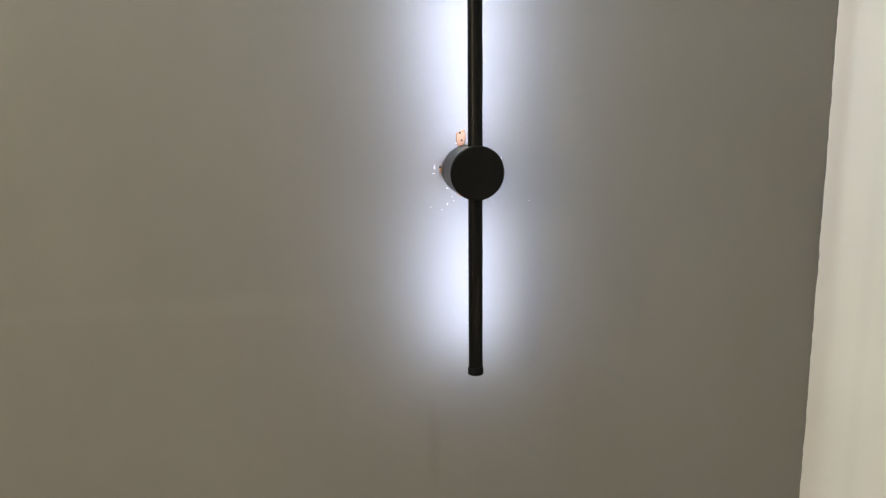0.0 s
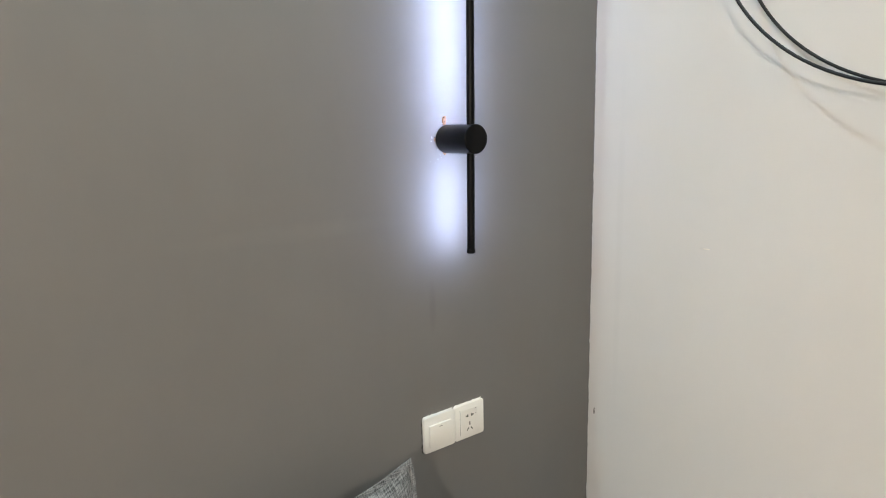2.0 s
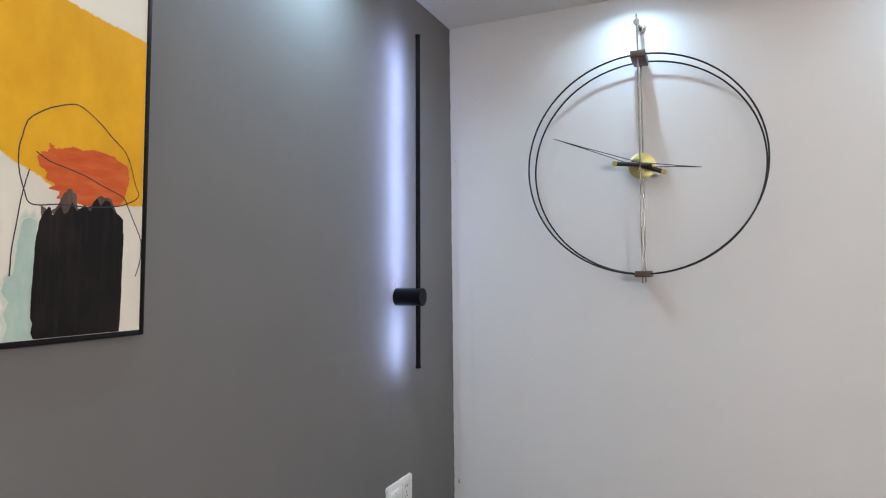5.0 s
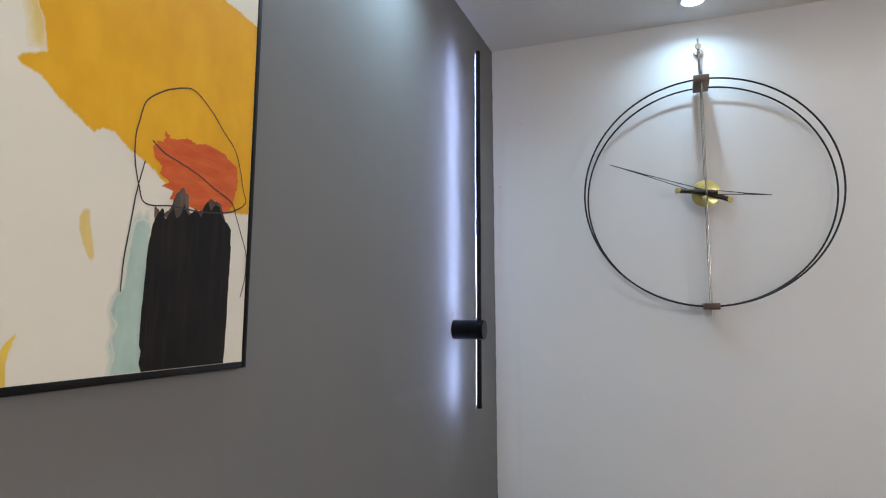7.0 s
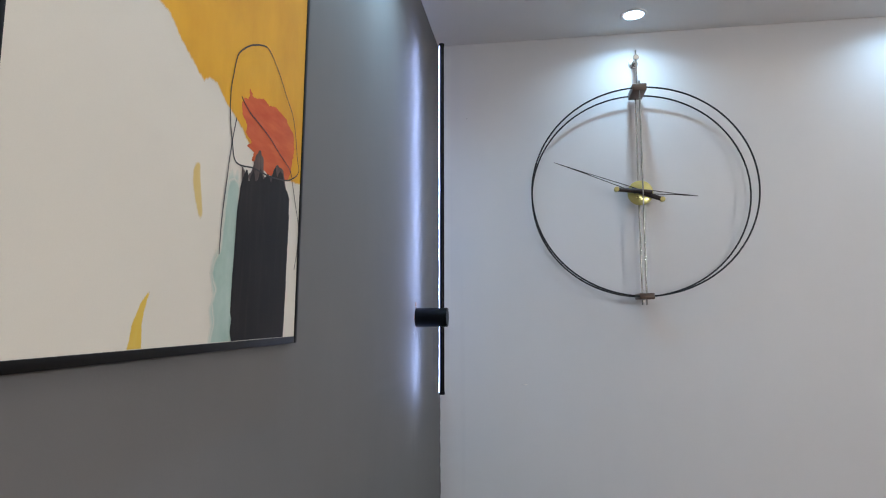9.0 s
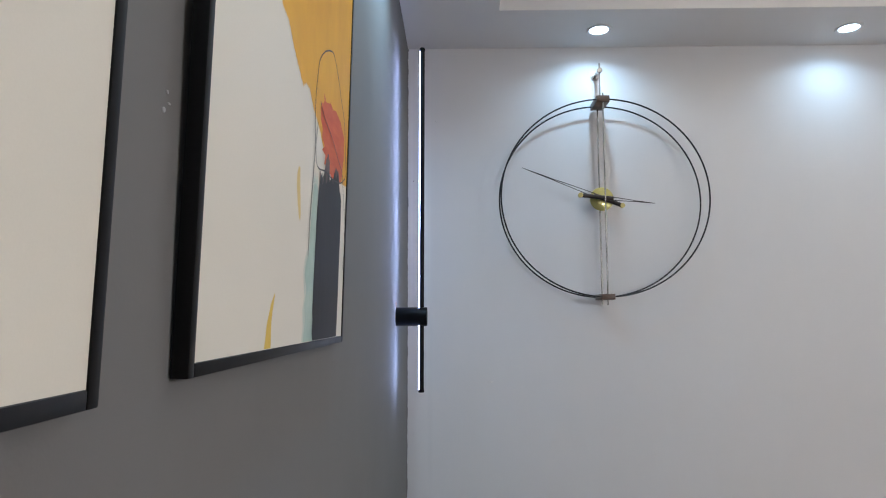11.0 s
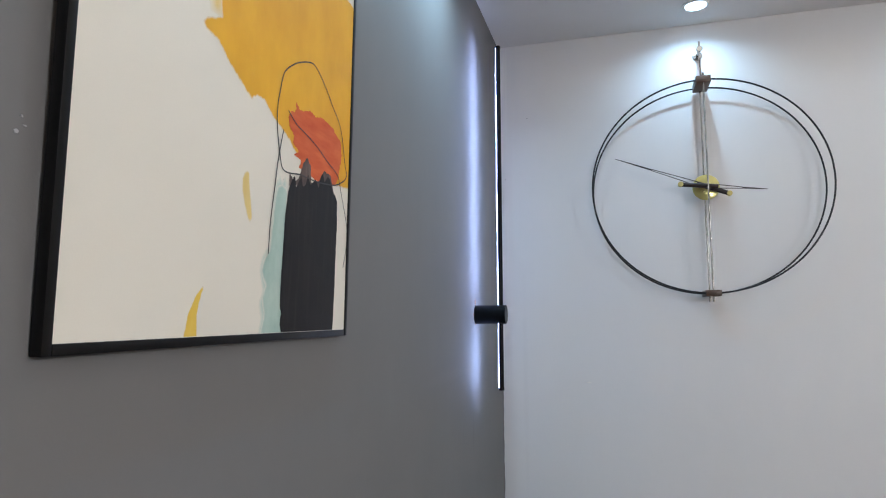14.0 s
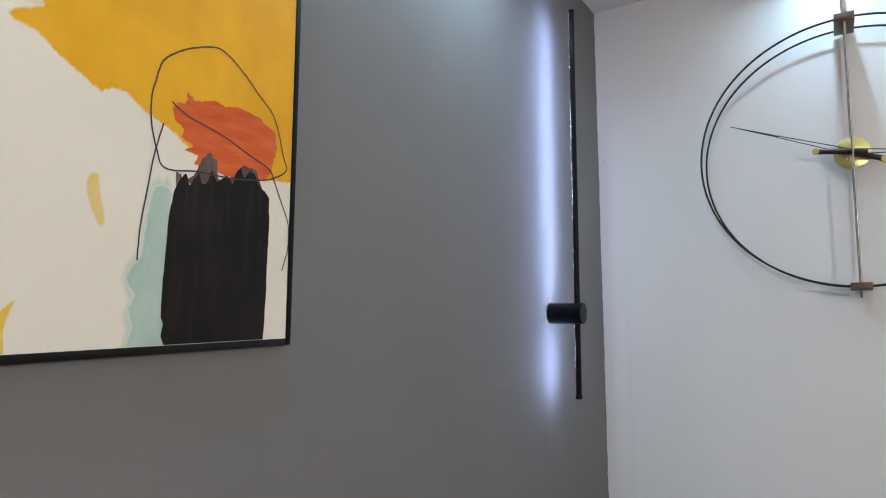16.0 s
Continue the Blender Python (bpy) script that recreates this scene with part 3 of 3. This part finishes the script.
# ---------------------------------------------------------------- the skeleton clock
def build_clock():
    cx, cz = 0.7605, 2.114
    yf, yb = -0.118, -0.026
    rx, rz = 0.3945, 0.380
    ob = empty("wall_clock", (cx, 0, cz))
    back = Matrix.Translation((-cx, 0, -cz))

    def add(name, bm, material, label="", parent=ob):
        bmesh.ops.transform(bm, matrix=back, verts=bm.verts)
        return part(name, bm, material, parent, label)

    for y in (yf, yb):
        pts = [(cx + rx * math.sin(2 * math.pi * i / 128), y, cz + rz * math.cos(2 * math.pi * i / 128)) for i in range(128)]
        add("ring", tube(bmesh.new(), pts, 0.0031, 10, True), BLACK_WIRE, "thin black metal ring")
    for z, h in ((cz + rz, 0.0125), (cz - rz, 0.0105)):
        add("block", box(bmesh.new(), (cx - 0.025, yf - 0.010, z - h), (cx + 0.025, yb + 0.010, z + h), 0.0015, 2), WALNUT, "walnut spacer block")
    add("rod", rod(bmesh.new(), (cx, yf + 0.003, 1.703), (cx, yf - 0.004, 2.518), 0.0030, 16), STEEL, "polished steel rod")
    add("rod", rod(bmesh.new(), (cx, yb + 0.003, 1.704), (cx, yb - 0.002, 2.490), 0.0030, 16), STEEL, "polished steel rod")
    add("hanging_rod", rod(bmesh.new(), (cx - 0.003, -0.088, 2.485), (cx - 0.005, -0.100, 2.644), 0.0030, 16), STEEL, "steel hanging rod")
    # movement and hub
    movement = add("movement", lathe(bmesh.new(), [(0.0, 0.0), (0.030, 0.0), (0.032, 0.002), (0.032, 0.020), (0.0, 0.021)], (0, -1, 0), (cx, -0.043, cz), 48), BLACK_METAL)
    add("hub_disc", lathe(bmesh.new(), [(0.0, 0.0), (0.0455, 0.0), (0.0462, 0.0008), (0.0455, 0.0024), (0.040, 0.0040), (0.018, 0.0072), (0.0, 0.0078)], (0, -1, 0), (cx, -0.061, cz), 72), SPUN_BRASS, "domed spun brass disc", movement)
    add("pivot", lathe(bmesh.new(), [(0.0, 0.0), (0.0052, 0.0), (0.0052, 0.030), (0.0042, 0.0312), (0.0, 0.0316)], (0, -1, 0), (cx, -0.068, cz), 24), BRASS, "brass pivot", movement)

    def hand(name, tip, y, tail, label):
        tip = Vector((tip[0], y, tip[1]))
        hub = Vector((cx, y, cz))
        way = (tip - hub).normalized()
        side = Vector((0, -1, 0)).cross(way)
        length = (tip - hub).length
        piece = empty(name)
        piece.parent = ob
        # two slender wires that meet in a solid tip
        blade = bmesh.new()
        fork = length * 0.60
        for s in (-1, 1):
            tube(blade, [hub + way * 0.012 + side * s * 0.0075, hub + way * fork + side * s * 0.0022], 0.0014, 6)
        tube(blade, [hub + way * (fork - 0.004), hub + way * (fork + 0.03), tip], 0.0030, 8)
        for v in blade.verts:
            d = (v.co - hub).dot(way)
            if d > length - 0.002:
                v.co = tip + (v.co - tip) * 0.35
        add("blade", blade, EBONY, "tapered dark openwork blade", piece)
        weight = bmesh.new()
        tube(weight, [hub - way * (tail - 0.002), hub + way * 0.036], 0.0082, 20)
        add("counterweight", weight, EBONY, "dark round counterweight", piece)
        cap = bmesh.new()
        lathe(cap, [(0.0, 0.0), (0.0088, 0.0), (0.0092, 0.0012), (0.0092, 0.0165), (0.0084, 0.0178), (0.0, 0.018)], (0, -1, 0), hub - way * tail + Vector((0, 0.009, 0)), 28)
        add("cap", cap, BRASS, "round brass cap", piece)
        return piece

    hand("minute_hand", (0.450, 2.236), -0.080, 0.079, "")
    hand("hour_hand", (0.955, 2.091), -0.093, 0.089, "")
    # the bracket from which the long rod hangs
    bz = 2.627
    base = add("wall_bracket", lathe(bmesh.new(), [(0.0, 0.0), (0.0175, 0.0), (0.0175, 0.006), (0.0165, 0.0075), (0.0130, 0.0080), (0.0125, 0.016), (0.0, 0.0165)], (0, -1, 0), (cx, 0.0, bz), 32), STEEL, "round steel wall bracket")
    add("arm", rod(bmesh.new(), (cx, -0.014, bz), (cx - 0.004, -0.096, bz - 0.011), 0.0060, 20), STEEL, "", base)
    add("clamp", lathe(bmesh.new(), [(0.0, 0.0), (0.0100, 0.0), (0.0106, 0.001), (0.0106, 0.0085), (0.0098, 0.0095), (0.0, 0.0098)], (0, -1, 0), (cx - 0.0045, -0.0955, bz - 0.012), 28), STEEL, "round steel clamp", base)
    return tagged(ob, "large round skeleton clock of black rings on the white wall", "wall clock")


build_clock()


# ---------------------------------------------------------------- the framed prints
PRINT_W = 0.542
FRONT = 0.0125          # how far the frames stand out from the wall


def painted(name, points, layer, material, parent, reach=7.0, label="", grain=2.5):
    """A flat brush shape on the print, in millimetres; u runs from the print's edge by the lamp, v up.

    A fine sheet a little larger than the outline, which knows how far inside the outline each place lies.
    """
    x = FRONT - 0.0014 + 0.00012 * layer
    outline = np.array(points, float)
    ends = np.roll(outline, -1, axis=0)
    lo = np.maximum(outline.min(0) - reach, 0.6)
    hi = np.minimum(outline.max(0) + reach, (PRINT_W * 1000 - 0.6, 759.4))
    nu, nv = (np.ceil((hi - lo) / grain).astype(int) + 1)
    grid_u, grid_v = np.meshgrid(np.linspace(lo[0], hi[0], nu), np.linspace(lo[1], hi[1], nv))
    spot = np.stack([grid_u.ravel(), grid_v.ravel()], 1)
    far = np.full(len(spot), 1e9)
    within = np.zeros(len(spot), bool)
    for p, q in zip(outline, ends):
        d = q - p
        # an outline that runs along the print's edge goes on beyond it
        beyond = max(p[1], q[1]) <= 0 or max(p[0], q[0]) <= 0
        k = np.clip(((spot - p) @ d) / max(d @ d, 1e-9), 0, 1)
        if not beyond:
            far = np.minimum(far, np.linalg.norm(spot - p - k[:, None] * d, axis=1))
        if p[1] != q[1]:
            crosses = (p[1] > spot[:, 1]) != (q[1] > spot[:, 1])
            within ^= crosses & (spot[:, 0] < p[0] + (spot[:, 1] - p[1]) / d[1] * d[0])
    inside = np.where(within, far, -far)
    index, verts, faces = {}, [], []
    for j in range(nv - 1):
        for i in range(nu - 1):
            four = (j * nu + i, j * nu + i + 1, (j + 1) * nu + i + 1, (j + 1) * nu + i)
            if max(inside[n] for n in four) < -reach:
                continue
            for n in four:
                if n not in index:
                    index[n] = len(verts)
                    verts.append((x, -spot[n][0] / 1000, spot[n][1] / 1000))
            faces.append([index[n] for n in reversed(four)])
    me = bpy.data.meshes.new(name)
    me.from_pydata(verts, [], faces)
    kept = me.attributes.new("inside", "FLOAT", "POINT")
    kept.data.foreach_set("value", [float(inside[n]) for n in index])
    me.materials.append(material)
    ob = new(name, me)
    ob.parent = parent
    if label:
        ob["label"] = label
    return ob


def drawn(points, layer, parent, closed=False):
    x = FRONT - 0.0014 + 0.00012 * layer
    line = smooth_line([(0, -u / 1000, v / 1000) for u, v in points], 6, closed)
    line = [Vector((x, min(-0.0012, p.y + 0.0004 * noise.noise(p * 160)), p.z + 0.0004 * noise.noise(p * 140 + Vector((4, 0, 0))))) for p in line]
    bm = tube(bmesh.new(), line, 0.00105, 6, closed)
    for v in bm.verts:
        v.co.x = x + (v.co.x - x) * 0.08
    return part("ink_line", bm, LINE_INK, parent)


def build_picture(y_edge, label, z0=1.648):
    """A black box frame; y_edge is the print's edge nearest the lamp."""
    w, h, border = PRINT_W, 0.76, 0.0098
    ob = empty("framed_print", (0.001, y_edge, z0))
    ob.rotation_euler = (radians(-0.4), radians(1.2), 0)     # hangs a little out of true, its top leaning forward
    for name, lo, hi in (("frame_side", (0.0, 0.0, -border), (FRONT, border, h + border)), ("frame_side", (0.0, -w - border, -border), (FRONT, -w, h + border)),
                         ("frame_rail", (0.0, -w + 0.0003, -border), (FRONT, -0.0003, 0.0)), ("frame_rail", (0.0, -w + 0.0003, h), (FRONT, -0.0003, h + border))):
        part(name, box(bmesh.new(), lo, hi, 0.0012, 2), FRAME_BLACK, ob, "black frame bar")
    canvas = part("print", box(bmesh.new(), (0.002, -w, 0), (FRONT - 0.0014, 0, h)), CANVAS, ob, "cream abstract print", False)
    return tagged(ob, label, "picture", "framed prints above the sofa"), canvas


picture, canvas = build_picture(-1.5105, "black framed abstract print of saffron, red, black and teal brush shapes")
painted("thin_saffron", [(410, 490), (396, 430), (384, 404), (379, 384), (373, 356), (350, 352), (345, 420), (365, 500)], 1, PALE_SAFFRON, canvas, 7.0, "thin yellow edge")
painted("saffron_shape", [(378, 331), (358, 327), (335, 311), (317, 300), (299, 290), (287, 284), (277, 292), (260, 292), (239, 278), (220, 269), (201, 262), (177, 246), (141, 233), (71, 223), (0, 229), (0, 542), (105, 552), (198, 565), (311, 573), (391, 551), (402, 491), (384, 436), (364, 400), (356, 380), (353, 358), (364, 351), (379, 345), (386, 337)], 2, SAFFRON, canvas, 7.0, "saffron yellow brush shape")
painted("red_shape", [(199, 292), (190, 300), (182, 299), (180, 315), (168, 309), (138, 317), (122, 313), (101, 318), (61, 311), (34, 298), (30, 278), (37, 243), (47, 229), (78, 217), (116, 219), (150, 229), (166, 226), (160, 238), (181, 241), (168, 250), (186, 258), (180, 268), (195, 276)], 3, VERMILION, canvas, 7.0, "orange red brush shape")
painted("thin_teal", [(226, 192), (214, 205), (208, 198), (200, 208), (194, 190), (196, 120), (196, 0), (252, 0), (247, 20), (252, 36), (246, 54), (254, 78), (249, 96), (234, 112), (232, 150)], 1, PALE_TEAL, canvas, 7.0, "thin teal edge")
painted("teal_shape", [(220, 190), (209, 196), (198, 192), (193, 184), (191, 131), (191, 76), (189, 0), (246, 0), (240, 24), (246, 43), (240, 59), (249, 78), (245, 92), (232, 106), (228, 149), (224, 178)], 2, TEAL, canvas, 7.0, "pale teal wash")
painted("wash_shape", [(193, 214), (189, 196), (163, 214), (154, 234), (145, 248), (132, 238), (128, 213), (104, 220), (87, 240), (68, 237), (53, 211), (71, 186), (131, 176)], 4, INK_WASH, canvas, 7.0, "brown black wash")
painted("black_shape", [(194, 187), (188, 199), (177, 214), (171, 198), (164, 209), (158, 218), (152, 200), (144, 211), (139, 225), (130, 209), (116, 220), (104, 210), (99, 229), (93, 236), (86, 222), (77, 233), (68, 232), (59, 214), (49, 209), (40, 201), (39, 145), (41, 64), (43, 0), (196, 0), (201, 12), (199, 26), (203, 34), (201, 90), (199, 145)], 5, INK, canvas, 7.0, "broad black brush block")
painted("ochre_stroke", [(299, 184), (291, 196), (284, 193), (282, 174), (274, 140), (278, 131), (288, 145), (298, 169)], 1, OCHRE, canvas, 7.0, "pale ochre dab")
painted("ochre_stroke", [(358, 56), (364, 42), (369, 21), (367, 0), (388, 0), (384, 21), (373, 42)], 1, LEMON, canvas, 7.0, "lemon yellow dab")
painted("black_dab", [(483, 341), (469, 332), (448, 336), (432, 350), (441, 373), (471, 379)], 1, INK_WASH, canvas, 7.0, "small grey black dab")
drawn([(148, 386), (127, 387), (93, 368), (68, 347), (41, 326), (27, 300), (17, 268), (9, 249), (26, 235), (58, 224), (115, 218), (159, 218), (206, 214), (219, 237), (227, 267), (228, 298), (223, 320), (218, 339), (209, 352), (183, 371)], 6.5, canvas, True)
drawn([(201, 298), (179, 286), (153, 280), (118, 271), (79, 256), (43, 243), (31, 224), (19, 201), (2, 165), (2, 132), (12, 99)], 6.5, canvas)
drawn([(211, 268), (221, 228), (228, 182), (234, 141), (236, 100)], 6.5, canvas)
build_picture(-2.173, "black framed abstract print with a plain cream ground", 1.6495)


# ---------------------------------------------------------------- sofa and cushions
def uv_box(me, k=1.0):
    """Cloth metres from the two largest directions of each face."""
    uv = me.uv_layers.new(name="UVMap")
    for p in me.polygons:
        n = p.normal
        for li in p.loop_indices:
            c = me.vertices[me.loops[li].vertex_index].co
            if abs(n.z) >= abs(n.x) and abs(n.z) >= abs(n.y):
                uv.data[li].uv = (c.x * k, c.y * k)
            elif abs(n.x) >= abs(n.y):
                uv.data[li].uv = (c.y * k, c.z * k)
            else:
                uv.data[li].uv = (c.x * k, c.z * k)


def pillow(name, corners, thick, material, seed, parent=None, label="", ear=0.06, sag=0.0, wrinkle=0.004, res=44, crease=0.0):
    """A stuffed cushion between four corners (top start, top end, bottom end, bottom start), with drawn-out ears and a sewn edge."""
    a, b, c, d = [Vector(p) for p in corners]
    across = ((b - a) + (c - d)).normalized()
    down = ((d - a) + (c - b)).normalized()
    normal = across.cross(down).normalized()
    W, H = (b - a).length, (d - a).length

    def at(u, v, side):
        # pull the edges in between the ears
        pu = u - (u - 0.5) * ear * 0.7 * (1 - (2 * v - 1) ** 4)
        pv = v - (v - 0.5) * ear * 2 * (1 - (2 * u - 1) ** 4)
        p = (a * (1 - pu) + b * pu) * (1 - pv) + (d * (1 - pu) + c * pu) * pv
        f = max(0.0, (1 - abs(2 * u - 1) ** 2.6)) ** 0.62 * max(0.0, (1 - abs(2 * v - 1) ** 2.6)) ** 0.62
        q = p + normal * side * thick / 2 * f
        q.z -= sag * f * (1 - v)
        k = min(1, f * 2.5)
        q += normal * side * wrinkle * k * (noise.noise((u * W * 6 + seed, v * H * 14, side)) + 0.5 * noise.noise((u * W * 22, v * H * 20 + seed, side)))
        if crease:
            # sharp folds that run in from the seam
            n1 = noise.noise((u * 1.3 + v * 2.2 + seed, v * 5.5 - u * 2.5, 2.0 + side))
            n2 = noise.noise((u * 2.0 - v * 1.0, v * 9.0 + u * 3.0 + seed, 7.0))
            q += normal * side * crease * k * ((1 - abs(n1) * 1.8) ** 3 * (1.15 - u) + 0.5 * (1 - abs(n2) * 1.8) ** 3 * (1.1 - u))
        return q

    bm = bmesh.new()
    layer = bm.loops.layers.uv.new("UVMap")
    for side in (1, -1):
        grid = [[bm.verts.new(at(i / res, j / res, side)) for i in range(res + 1)] for j in range(res + 1)]
        for j in range(res):
            for i in range(res):
                f = bm.faces.new((grid[j][i], grid[j][i + 1], grid[j + 1][i + 1], grid[j + 1][i]))
                for loop, (ii, jj) in zip(f.loops, ((i, j), (i + 1, j), (i + 1, j + 1), (i, j + 1))):
                    loop[layer].uv = (ii / res * W + (3 if side < 0 else 0), jj / res * H)
    bmesh.ops.remove_doubles(bm, verts=bm.verts, dist=1e-5)
    edge = [at(i / res, 0, 1) for i in range(res)] + [at(1, i / res, 1) for i in range(res)] + [at(1 - i / res, 1, 1) for i in range(res)] + [at(0, 1 - i / res, 1) for i in range(res)]
    body = part("cover", bm, material, None, label)
    return body, edge


def build_cushion(name, corners, thick, material, seed, label, category, seam, ear, sag, wrinkle, hem=0.0, crease=0.0):
    """A cushion with a rolled seam, or with a flat stitched hem all round it."""
    ob = empty(name, corners[3])
    pts = [Vector(p) for p in corners]
    mid = sum(pts, Vector()) / 4
    inner = [p + (mid - p).normalized() * hem * 1.2 for p in pts]
    body, edge = pillow(name, inner, thick, material, seed, None, "", ear, sag, wrinkle, 72 if crease else 44, crease)
    pieces = [body]
    bm = tube(bmesh.new(), edge, seam, 6, True)
    pieces.append(part("piping", bm, material, None, "sewn edge"))
    uv_box(pieces[-1].data)
    if hem:
        normal = (pts[1] - pts[0]).cross(pts[3] - pts[0]).normalized()
        outward = []
        for i in range(len(edge)):
            way = (edge[(i + 3) % len(edge)] - edge[i - 3]).normalized().cross(normal)
            outward.append(way if way.dot(edge[i] - mid) > 0 else -way)
        bm = bmesh.new()
        rows = []
        for i, (p, o) in enumerate(zip(edge, outward)):
            wave = normal * 0.0022 * noise.noise((i * 0.23, seed, 0))
            tip = p + o * hem * (1 + 0.08 * noise.noise((i * 0.4, seed, 5))) + wave
            rows.append([bm.verts.new(q) for q in (p + normal * 0.0030, p + o * hem * 0.5 + normal * 0.0024 + wave * 0.5, tip + normal * 0.0016, tip - normal * 0.0016, p + o * hem * 0.5 - normal * 0.0024 + wave * 0.5, p - normal * 0.0030)])
        for q, w in zip(rows, rows[1:] + rows[:1]):
            for k in range(5):
                bm.faces.new((q[k], q[k + 1], w[k + 1], w[k]))
        bmesh.ops.recalc_face_normals(bm, faces=bm.faces)
        pieces.append(part("hem", bm, material, None, "flat stitched hem"))
        uv_box(pieces[-1].data)
    for child in pieces:
        child.data.transform(Matrix.Translation(-Vector(corners[3])))
        child.parent = ob
    return tagged(ob, label, category)


def build_sofa():
    """Back and arm in one sweep that runs along the grey wall, dips in the corner and ends at the front of the arm."""
    ob = empty("sofa", (0.4, -1.4, 0))
    back = Matrix.Translation((-0.4, 1.4, 0))
    spine = smooth_line([(0.115, -2.75, 0.90), (0.115, -1.6, 0.90), (0.115, -0.95, 0.90), (0.115, -0.70, 0.885), (0.112, -0.50, 0.765), (0.115, -0.32, 0.635), (0.135, -0.20, 0.572), (0.20, -0.135, 0.532),
                         (0.32, -0.118, 0.528), (0.46, -0.115, 0.543), (0.60, -0.115, 0.573), (0.69, -0.115, 0.585), (0.742, -0.115, 0.571), (0.760, -0.115, 0.535)], 8)
    half = 0.082
    section = []
    for i in range(13):
        ang = math.pi * i / 12
        section.append((half * math.cos(ang), half * 0.75 * (math.sin(ang) - 1)))
    bm = bmesh.new()
    rings = []
    for i, p in enumerate(spine):
        t = (spine[min(i + 1, len(spine) - 1)] - spine[max(i - 1, 0)])
        t.z = 0
        t.normalize()
        side = Vector((t.y, -t.x, 0))
        taper = 1.0
        ring = [bm.verts.new(p + side * s * taper + Vector((0, 0, h))) for s, h in section]
        ring = [bm.verts.new(Vector((*(p + side * half).xy, 0.16)))] + ring + [bm.verts.new(Vector((*(p - side * half).xy, 0.16)))]
        rings.append(ring)
    for r, q in zip(rings, rings[1:]):
        for k in range(len(r) - 1):
            bm.faces.new((r[k], r[k + 1], q[k + 1], q[k]))
        bm.faces.new((r[-1], r[0], q[0], q[-1]))
    bm.faces.new(rings[0])
    bm.faces.new(rings[-1][::-1])
    bmesh.ops.transform(bm, matrix=back, verts=bm.verts)
    shell = part("back_and_arm", bm, GREY_CLOTH_DARK, ob, "grey tweed back sweeping down into the arm")
    uv_box(shell.data)
    base = part("base", bmesh.ops.transform(bm := box(bmesh.new(), (0.2, -2.7, 0.16), (0.76, -0.2, 0.30), 0.015, 2), matrix=back, verts=bm.verts) or bm, GREY_CLOTH_DARK, ob, "grey tweed base")
    uv_box(base.data)
    seat = part("seat", bmesh.ops.transform(bm := box(bmesh.new(), (0.2, -2.69, 0.302), (0.80, -0.205, 0.44), 0.04, 4), matrix=back, verts=bm.verts) or bm, GREY_CLOTH_DARK, ob, "grey tweed seat")
    uv_box(seat.data)
    for x, y in ((0.12, -2.65), (0.12, -0.35), (0.68, -2.65), (0.68, -0.25)):
        bm = rod(bmesh.new(), (x, y, 0), (x, y, 0.17), 0.016, 16, 0.024)
        bmesh.ops.transform(bm, matrix=back, verts=bm.verts)
        part("leg", bm, WALNUT, ob, "tapered wooden leg")
    return tagged(ob, "grey tweed sofa with a low curved arm against the walls", "sofa")


build_sofa()
build_cushion("back_cushion", [(0.150, -1.46, 1.056), (0.150, -0.687, 1.066), (0.225, -0.585, 0.47), (0.215, -1.47, 0.47)], 0.24, GREY_CLOTH, 3,
              "plump grey tweed back cushion leaning on the sofa back", "cushion", 0.0014, 0.068, 0.0, 0.007, 0.010)
build_cushion("throw_pillow", [(0.314, -0.909, 1.111), (0.540, -0.625, 0.800), (0.445, -0.69, 0.345), (0.225, -1.03, 0.560)], 0.15, BLUE_CLOTH, 8,
              "light blue linen throw pillow propped on one corner against the cushion", "pillow", 0.0022, 0.015, 0.0, 0.014, 0.0, 0.012)
